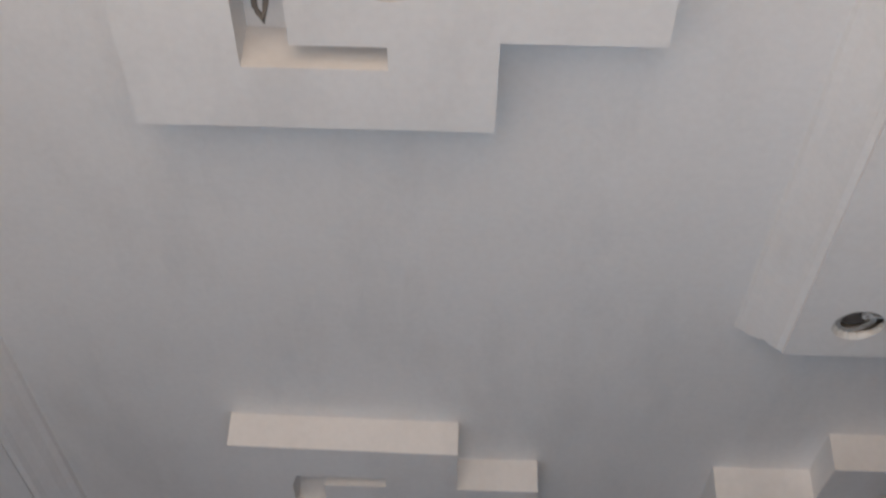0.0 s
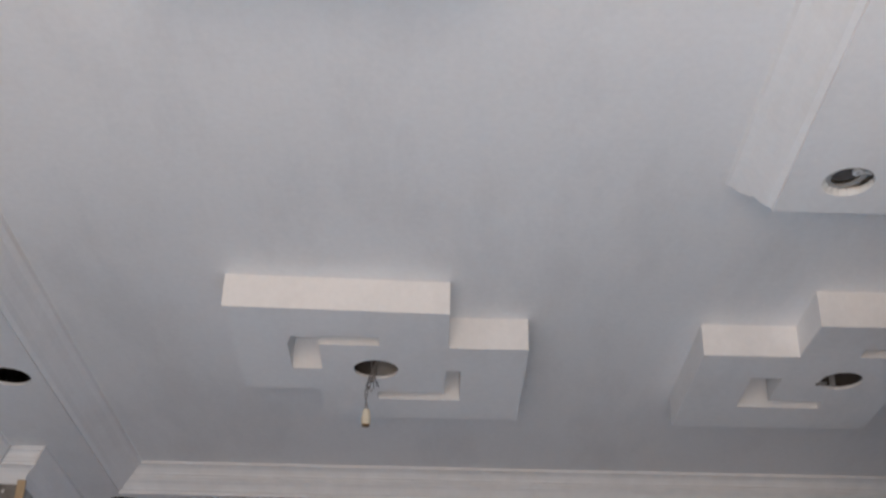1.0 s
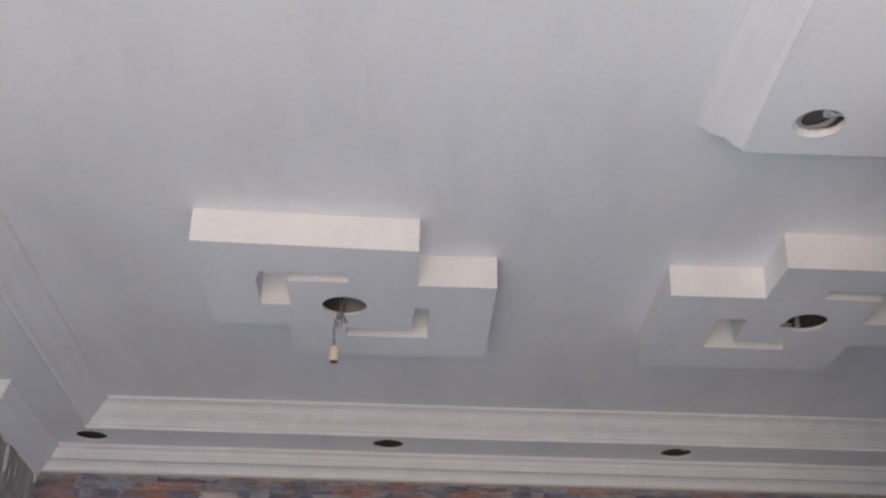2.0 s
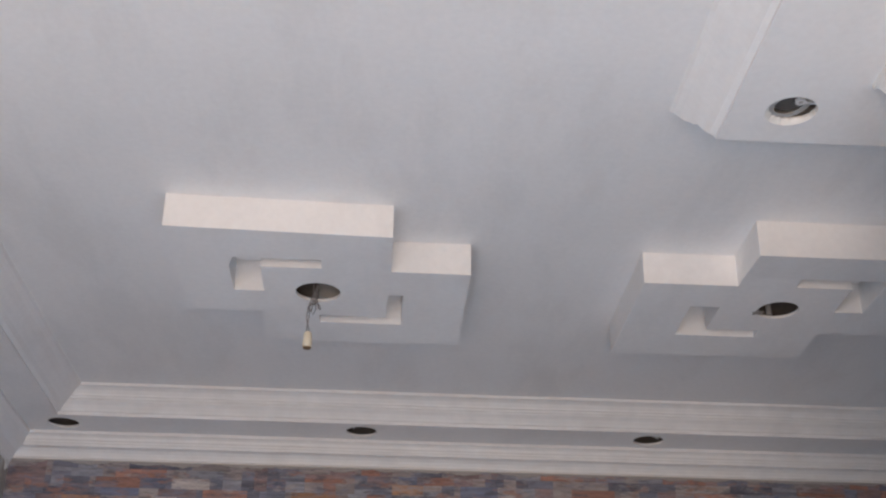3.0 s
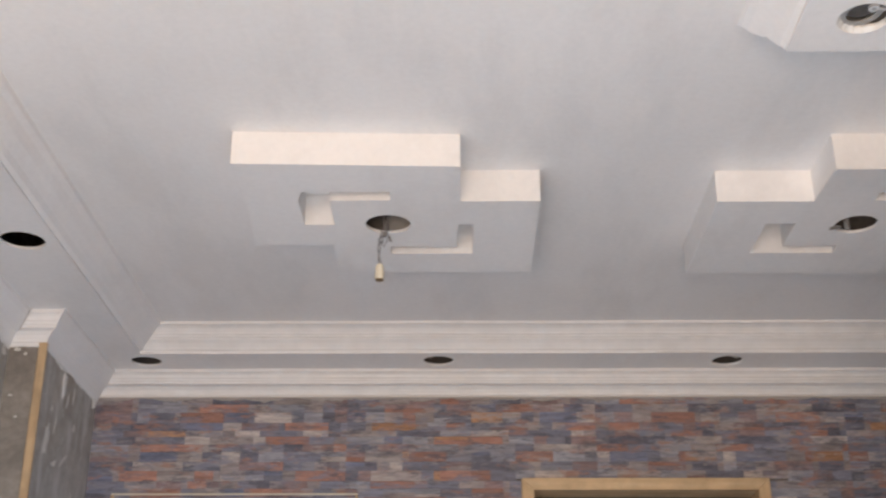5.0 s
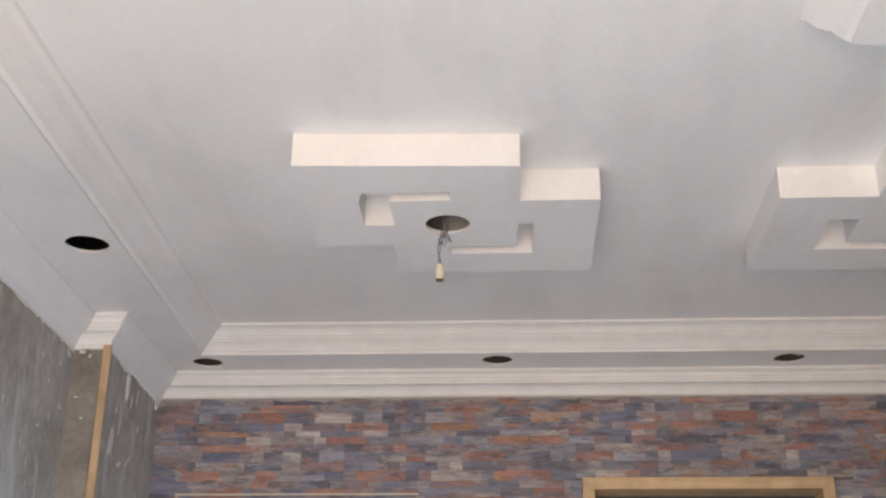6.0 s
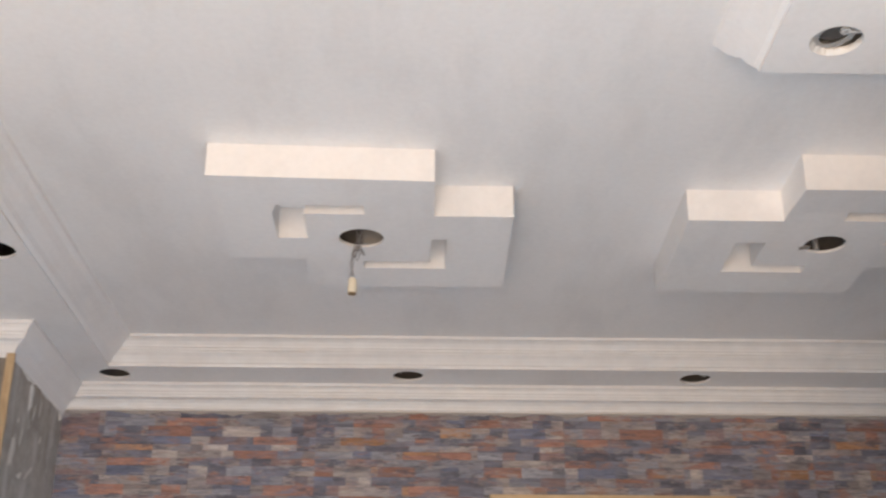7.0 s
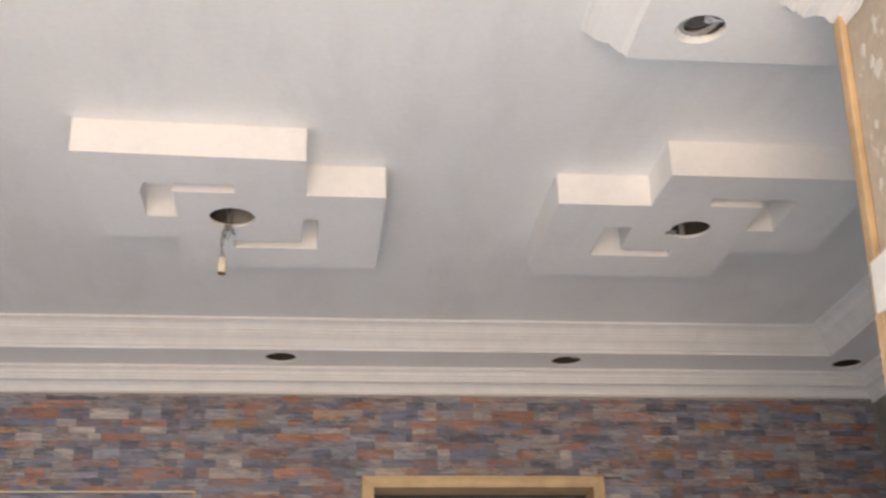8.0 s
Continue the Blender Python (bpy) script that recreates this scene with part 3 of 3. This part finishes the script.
# loose ends that bend back from the terminal
for ends in (((0.006, 0.0, 2.83), (-0.004, -0.004, 2.815), (-0.003, -0.003, 2.798), (0.006, 0.0, 2.806), (0.01, 0.0, 2.85), (0.006, 0.0, 2.9)),
             ((0.014, 0.0, 2.832), (0.024, -0.003, 2.824), (0.03, -0.004, 2.808), (0.024, -0.002, 2.812), (0.018, 0.0, 2.84), (0.02, 0.0, 2.9)),
             ((0.01, 0.002, 2.826), (0.003, 0.004, 2.808), (0.01, 0.003, 2.796), (0.016, 0.002, 2.81), (0.014, 0.0, 2.87))):
    wire(holder, [(bx + ex, by + ey, ez) for ex, ey, ez in ends], 0.0015, CABLE)

# darker cement sheet, added to tone down the doorway light on the pier's near face
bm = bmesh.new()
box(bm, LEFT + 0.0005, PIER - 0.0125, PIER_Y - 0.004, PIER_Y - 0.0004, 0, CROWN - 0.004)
setting("wall_pier_mortar", bm, DARKENED, "dark brown cement sheet added to tone down the near face of the pier", "wall")

# a paler gypsum block, added as the lit side of the first medallion's lamp hole
bm = bmesh.new()
box(bm, hx - 0.012, hx + HALF - 0.006, hy + 0.05, hy + HALF - 0.006, DROP + 0.0086, CEIL + 0.05)
tagged(part("gypsum_packer", bm, GYPSUM), "paler gypsum block added as the lit side of the lamp hole", "packer")

# ---- the downlight hole in the beam, with its loose housing ----
sx, sy, sr = SPOTS[5]
housing = tagged(new("downlight_housing"), "loose grey downlight housing sitting askew in its ceiling hole", "downlight housing")


def ring_plate(bm, x, y, z, r0, r1, thick, steps=28, tilt=(0, 0), squash=1.0):
    """A flat ring, tilted by its slopes along x and y."""
    def at(r, k, up):
        a = 2 * math.pi * k / steps
        px, py = r * math.cos(a), squash * r * math.sin(a)
        return bm.verts.new((x + px, y + py, z + up + tilt[0] * px + tilt[1] * py))
    loops = [[at(r, k, u) for k in range(steps)] for r, u in ((r0, 0), (r1, 0), (r1, thick), (r0, thick))]
    for a, b in zip(loops, loops[1:] + loops[:1]):
        for k in range(steps):
            bm.faces.new((a[k], a[(k + 1) % steps], b[(k + 1) % steps], b[k]))
    return bm


part("rim", ring_plate(bmesh.new(), sx - 0.002, sy + 0.001, DROP + 0.015, 0.031, 0.0455, 0.003, tilt=(0.16, -0.05)), HOUSING, housing, "grey metal rim")
part("can", lathe(bmesh.new(), sx - 0.004, sy, [(0.03, DROP + 0.022), (0.03, DROP + 0.075), (0.02, DROP + 0.08)]), WELL, housing, "dark inner can")
bm = bmesh.new()
rows = []
for k in range(48):
    a = 2 * math.pi * k / 48
    far = 0.5 + 0.5 * math.sin(a - 0.7)
    r0 = 0.0523
    r1 = 0.0515 - 0.011 * far ** 2 * (1 + 0.5 * noise.noise((2 * math.cos(a), 2 * math.sin(a), 9))) + 0.008 * noise.noise((5 * math.cos(a), 5 * math.sin(a), 2)) + 0.003 * noise.noise((14 * math.cos(a), 14 * math.sin(a), 6))
    r2 = r1 + 0.001
    rows.append([bm.verts.new((sx + r * math.cos(a), sy + r * math.sin(a), DROP + u)) for r, u in ((r0, 0.0002), (r1, 0.004 + 0.006 * far), (r2, 0.014))])
for p, q in zip(rows, rows[1:] + rows[:1]):
    for k in range(2):
        bm.faces.new((p[k], p[k + 1], q[k + 1], q[k]))
tagged(part("broken_rim", bm, PUTTY), "broken white plaster edge of the downlight hole", "plaster edge", kind="structure")
gland = part("cable_gland", ring_plate(bmesh.new(), sx + 0.014, sy - 0.022, DROP + 0.008, 0.0045, 0.011, 0.006), CONDUIT, housing, "white plastic ring")
part("gland_core", lathe(bmesh.new(), sx + 0.014, sy - 0.022, [(0.0049, DROP + 0.008), (0.0049, DROP + 0.013)]), HOUSING, gland, "grey cable core")
wire(housing, [(sx + 0.016, sy - 0.022, DROP + 0.009), (sx + 0.03, sy - 0.018, DROP + 0.012), (sx + 0.046, sy - 0.012, DROP + 0.016)], 0.004, CONDUIT, "cable")


def smear(name, place, ax, ay, across, along, thick, seed, label, mat=PUTTY):
    """A thin uneven smear of putty about a place, spread along two directions."""
    r = random.Random(seed)
    ax, ay = Vector(ax), Vector(ay)
    up = ax.cross(ay)
    bm = bmesh.new()
    rim = []
    steps = 26
    wob = [r.uniform(0.35, 1.3) for _ in range(steps)]
    wob = [(wob[k - 1] + 2 * wob[k] + wob[(k + 1) % steps]) / 4 for k in range(steps)]
    for k in range(steps):
        a = 2 * math.pi * k / steps
        rim.append(Vector(place) + ax * (across * wob[k] * math.cos(a)) + ay * (along * wob[k] * math.sin(a)))
    low = [bm.verts.new(p) for p in rim]
    mid = Vector(place)
    high = [bm.verts.new(mid + (p - mid) * 0.86 + up * thick) for p in rim]
    for k in range(steps):
        bm.faces.new((low[k], low[(k + 1) % steps], high[(k + 1) % steps], high[k]))
    bm.faces.new(high)
    return tagged(part(name, bm, mat), label, "putty", kind="structure")


smear("putty_pier", (PIER + 0.0005, 4.045, 2.71), (0, 1, 0), (0, 0, 1), 0.022, 0.055, 0.003, 3, "white putty smear on the cement pier")
smear("putty_corner", (PIER + 0.0005, 4.39, 2.755), (0, 1, 0), (0, 0, 1), 0.03, 0.035, 0.004, 8, "white putty drip in the corner under the crown")
for name, x, z, w, h in (("putty_face_1", -1.405, 2.75, 0.012, 0.006), ("putty_face_2", -1.38, 2.735, 0.006, 0.008), ("putty_face_3", -1.41, 2.6, 0.008, 0.004), ("putty_face_4", -1.385, 2.53, 0.006, 0.004)):
    smear(name, (x, PIER_Y - 0.0042, z), (1, 0, 0), (0, 0, 1), w, h, 0.001, int(z * 1000), "small white putty splash on the pier face", SPLASH)
for name, y, z, w, h, lean in (("putty_pier_1", 4.1, 2.67, 0.008, 0.03, 0.1), ("putty_pier_2", 4.12, 2.47, 0.007, 0.05, 0.9), ("putty_pier_3", 4.0, 2.56, 0.006, 0.04, 0.2),
                               ("putty_pier_4", 3.95, 2.6, 0.01, 0.012, 0.0), ("putty_pier_5", 4.03, 2.44, 0.012, 0.03, 1.2), ("putty_pier_6", 4.2, 2.6, 0.01, 0.02, 0.5),
                               ("putty_pier_7", 3.93, 2.5, 0.03, 0.07, 0.3), ("putty_pier_8", 4.16, 2.7, 0.006, 0.035, 0.15)):
    c, q = math.cos(lean), math.sin(lean)
    smear(name, (PIER + 0.0005, y, z), (0, c, -q), (0, q, c), w, h, 0.001, int(z * 1000), "thin white putty scrape on the pier", SPLASH)
spots = random.Random(12)
for name, y, z, w, h in (("putty_right_1", 1.83, 2.6, 0.014, 0.02), ("putty_right_2", 1.875, 2.665, 0.01, 0.012), ("putty_right_3", 1.868, 2.51, 0.008, 0.01),
                         ("putty_right_4", 1.85, 2.625, 0.01, 0.012), ("putty_right_5", 1.82, 2.69, 0.008, 0.02), ("putty_right_6", 1.885, 2.4, 0.01, 0.012),
                         ("putty_right_7", 1.845, 2.45, 0.008, 0.008), ("putty_right_8", 1.8, 2.55, 0.014, 0.02)):
    splash = smear(name, (STUB - 0.0005, y, z), (0, 0, 1), (0, 1, 0), h * 1.15, w * 1.15, 0.001, spots.randint(0, 999), "small white putty splash on cement", SPLASH)
    out_of_plumb(splash.data.vertices)
for name, y, z, w, h in (("putty_left_1", 3.62, 2.6, 0.012, 0.01), ("putty_left_2", 3.7, 2.68, 0.012, 0.008), ("putty_left_3", 3.55, 2.66, 0.01, 0.014), ("putty_left_4", 3.74, 2.55, 0.016, 0.012), ("putty_left_5", 3.66, 2.5, 0.01, 0.016),
                         ("putty_left_6", 3.76, 2.735, 0.03, 0.02), ("putty_left_7", 3.58, 2.45, 0.014, 0.01)):
    smear(name, (LEFT + 0.0005, y, z), (0, 1, 0), (0, 0, 1), w * 0.8, h * 0.8, 0.001, spots.randint(0, 999), "small white putty splash on cement", SPLASH)

switch_box = tagged(new("junction_box"), "white plastic junction box beside the pine batten", "junction box")
bm = bmesh.new()
box(bm, STUB - 0.03, STUB - 0.0005, 1.806, 1.894, 2.169, 2.256)
case = part("box", bevelled(bm, 0.004), CONDUIT, switch_box)
out_of_plumb(case.data.vertices)
bm = bmesh.new()
box(bm, STUB - 0.036, STUB - 0.0302, 1.804, 1.896, 2.167, 2.258)
cover = part("cover", bevelled(bm, 0.002), PUTTY, case, "white cover plate")
out_of_plumb(cover.data.vertices)


def ragged_edge(name, a, b, normal, top, drop, seed, label, mat=PUTTY):
    """A thin strip of putty with a torn lower edge, along the wall from a to b."""
    a, b, n = Vector(a), Vector(b), Vector(normal)
    length = (b - a).length
    steps = max(8, int(length / 0.012))
    bm = bmesh.new()
    rows = []
    for k in range(steps + 1):
        p = a.lerp(b, k / steps)
        u = length * k / steps
        rough = min(drop, 0.016)
        low = drop - rough + rough * (0.55 + 0.9 * noise.noise((u * 9 + seed, seed, 0)) + 0.5 * noise.noise((u * 40, seed, 3)))
        low = max(0.002, low)
        q = p + n * 0.0025
        rows.append([bm.verts.new((p.x, p.y, top)), bm.verts.new((q.x, q.y, top)), bm.verts.new((q.x, q.y, top - low)), bm.verts.new((p.x, p.y, top - low - 0.001))])
    for r, t in zip(rows, rows[1:]):
        for k in range(3):
            bm.faces.new((r[k], r[k + 1], t[k + 1], t[k]))
    return tagged(part(name, bm, mat), label, "putty", kind="structure")


ragged_edge("putty_edge_left", (LEFT, NEAR), (LEFT, PIER_Y), (1, 0), CROWN + 0.002, 0.016, 1, "torn white putty edge under the crown")
ragged_edge("putty_edge_face", (LEFT, PIER_Y), (PIER, PIER_Y), (0, -1), CROWN + 0.002, 0.012, 2, "torn white putty edge under the crown")
ragged_edge("putty_edge_right", (STUB, NEAR), (STUB, STUB_Y), (-1, 0), CROWN + 0.002, 0.022, 3, "torn white putty edge under the crown")
ragged_edge("putty_edge_far", (PIER, FAR - 0.0107), (RIGHT, FAR - 0.0107), (0, -1), CROWN + 0.0145, 0.016, 14, "torn grey putty edge under the crown", FILLER)
ragged_edge("putty_edge_pier", (PIER, PIER_Y + 0.03), (PIER, FAR), (1, 0), CROWN + 0.002, 0.012, 9, "torn white putty edge under the crown")
smear("chip_medallion", (MED_B[0] - 0.05, MED_B[1] + 0.02, DROP - 0.0004), (0, 1, 0), (1, 0, 0), 0.02, 0.02, 0.0012, 31, "chipped filler beside the lamp hole", GYPSUM)
stub = tagged(new("conduit_stub"), "pale conduit stub inside the lamp hole", "conduit")
part("tube", lathe(bmesh.new(), MED_B[0] - 0.005, MED_B[1] + 0.06, [(0.008, DROP + 0.012), (0.008, CEIL + 0.15)]), HOUSING, stub)
slack = tagged(new("loose_cable"), "dark cable end hanging in the medallion slot", "cable")
wire(slack, [(-0.352, 1.345, 2.945), (-0.347, 1.35, 2.92), (-0.338, 1.345, 2.9), (-0.33, 1.35, 2.885), (-0.328, 1.34, 2.91), (-0.33, 1.335, 2.945)], 0.005, VOID, "cable")
for k, (tx, ty, tr) in enumerate(SPOTS[1:3]):
    loose = tagged(new("loose_wire"), "short pale wire end in the downlight hole", "wire", "wires in the downlight holes")
    wire(loose, [(tx - 0.03, ty, DROP + 0.07), (tx - 0.028, ty - 0.01, DROP + 0.03), (tx - 0.026 + 0.06 * k, ty - 0.02, DROP + 0.004)], 0.0025, CONDUIT)

# ---- printed stone tiles of the clad wall ----
rng = random.Random(5)
TILE_W, TILE_X, TILE_TOP = 0.445, -1.303, 2.775
COURSES = (0.026, 0.03, 0.038, 0.029, 0.022, 0.028, 0.027, 0.036, 0.032, 0.037)
# five prints of tile, course by course from the top; a run of one letter is one strip of that colour, and a capital starts a new strip
PRINTS = (
    ("ggrrrgsssslllgggggdd", "rrrrrgssslllllggoooo", "rrorrsllssssgooooooo", "ggsssddddddddsbbbbbb", "ssssrrrgyyyyyyggwwww",
     "sssdddggggggsswwwwgg", "lllllggoooooooooogdd", "rrrrrggbbbbbbggwwddd", "dddsssgggwwwwwsssddd", "bbbgoooooowwwwwwooog"),
    ("ddddddssggggggGggggr", "oooogggllllllgggssrr", "bbbbswwwwwwsslllddrr", "wwwrrrrrrsooooooodds", "ggwwwwsssssslwwwlssg",
     "gggggwwooooooollllgg", "sssssgggssdddrrrrroo", "wwwdddllllsssssswwww", "gggrrrrroosssllggrrg", "wwwwlllsssggoooooooo"),
    ("sssssgggggrrrrgooorr", "ddssssoooooooossrrrr", "dddlllgggooggglllsss", "dddgyyyyyyyggsssrrrs", "ggggGgggdddddddlllll",
     "llllllsssllllgoooooo", "ssssdrrrrrglllLlllll", "ooowwwwwwyoooooollll", "sssddggwwsssddddgggg", "ddrrwwwwggggssyooooo"),
    ("gggsssddggrrrrggssss", "dbbbrooooorrrggsssgg", "yyyyylllssgbbbbbbwww", "sssrrrrrrggssggooooo", "wwwwwwddddddbbbbwwgg",
     "ooooogllllrrsssdrrrr", "lllllllsssgwwwwwwGgg", "ssslllloooooolllllLl", "ddddddgggwwlllllrrrr", "ooosssslllwwwwwggsss"),
    ("llllooooooorrsssssgg", "ddssssgggggwwwwddddd", "lllrrrgggooooooogwww", "ggooooorrrssssrrdddg", "sssrrrrssssgooooodds",
     "ssdddddddddssgwwwwww", "oooorssssslllllGgggo", "wwbbbbbbssgggoyyyyyl", "llsssgggrrrrrrgddddg", "ssswwwggggllllrrrsss"),
)
LEAVES = {"s": "dlb", "d": "sb", "b": "sl", "l": "sw", "g": "rwl", "r": "gso", "o": "ryo", "y": "og", "w": "lg"}
LAID = (0, 1, 2, 3, 4, 4, 2, 1)


def stone_points(w, h, d):
    """Corner points and faces of a stone strip with a worn edge, standing out of the wall by d."""
    e = 0.0006
    pts = [(0, 0, 0), (w, 0, 0), (w, 0, h), (0, 0, h), (0, -d + e, 0), (w, -d + e, 0), (w, -d + e, h), (0, -d + e, h),
           (e, -d, e), (w - e, -d, e), (w - e, -d, h - e), (e, -d, h - e)]
    pts = [(x + (rng.uniform(-0.0015, 0.0015) if k > 7 else 0), y, z + (rng.uniform(-0.0012, 0.0012) if k > 7 else 0)) for k, (x, y, z) in enumerate(pts)]
    quads = [(0, 1, 5, 4), (1, 2, 6, 5), (2, 3, 7, 6), (3, 0, 4, 7), (4, 5, 9, 8), (5, 6, 10, 9), (6, 7, 11, 10), (7, 4, 8, 11), (8, 9, 10, 11)]
    return pts, quads


def tile_strips():
    """All strips, tile by tile and course by course: x, z, width, height, colour."""
    column, left = 0, TILE_X
    while left < RIGHT:
        top, row = TILE_TOP, 0
        while top > 0.35:
            tile, z = PRINTS[(LAID[column] + 2 * row) % 5], top
            for line, h in zip(tile, COURSES):
                z -= h
                unit, k = TILE_W / len(line), 0
                while k < len(line):
                    m = k + 1
                    while m < len(line) and line[m] == line[k].lower():
                        m += 1
                    x0 = PIER if column == 0 and k == 0 else left + k * unit
                    x1 = min(left + m * unit, RIGHT)
                    tint = line[k].lower()
                    if x1 - x0 > 0.06 and h > 0.027 and rng.random() < 0.3:
                        # a strip of two thin leaves, one in a neighbouring colour
                        cut = rng.uniform(0.35, 0.6) * h
                        yield x0, z, x1 - x0, cut, tint
                        yield x0, z + cut, x1 - x0, h - cut, rng.choice(LEAVES[tint])
                    elif x1 - x0 > 0.004:
                        yield x0, z, x1 - x0, h, tint
                    k = m
            top, row = z - 0.0003, row + 1
        left, column = left + TILE_W, column + 1


verts, quads_all, slots_all, shared, count = [], [], [], {}, 0
for x, z, w, h, tint in tile_strips():
    if z < DOOR_TOP and x < DOOR_R and x + w > DOOR_L:
        if z + h > DOOR_TOP + 0.004:
            z, h = DOOR_TOP + 0.0005, z + h - DOOR_TOP
        elif x < DOOR_L - 0.004:
            w = DOOR_L - x
        elif x + w > DOOR_R + 0.004:
            x, w = DOOR_R + 0.0005, x + w - DOOR_R
        else:
            continue
    w, h = round(w - 0.0004, 4), round(h - 0.0004, 4)
    d = rng.choice((0.009, 0.0093, 0.0096, 0.01))
    if z > 2.47 and count < 300:
        key = (w, h, d, tint)
        if key not in shared:
            p, f = stone_points(w, h, d)
            me = bpy.data.meshes.new("stone")
            me.from_pydata(p, [], f)
            me.materials.append(STONE_PIECE[tint])
            shared[key] = me
        ob = new("stone", shared[key])
        ob.parent, ob.location = wall_far, (x, FAR, z)
        count += 1
    else:
        p, f = stone_points(w, h, d)
        base = len(verts)
        verts += [(a + x, b + FAR, c + z) for a, b, c in p]
        quads_all += [tuple(i + base for i in q) for q in f]
        slots_all += [list(STONE).index(tint)] * len(f)
me = bpy.data.meshes.new("stone_field")
me.from_pydata(verts, [], quads_all)
for tint in STONE:
    me.materials.append(STONE_JOINED[tint])
me.polygons.foreach_set("material_index", slots_all)
ob = tagged(new("stone_field", me), kind="stuff")
ob.parent = wall_far
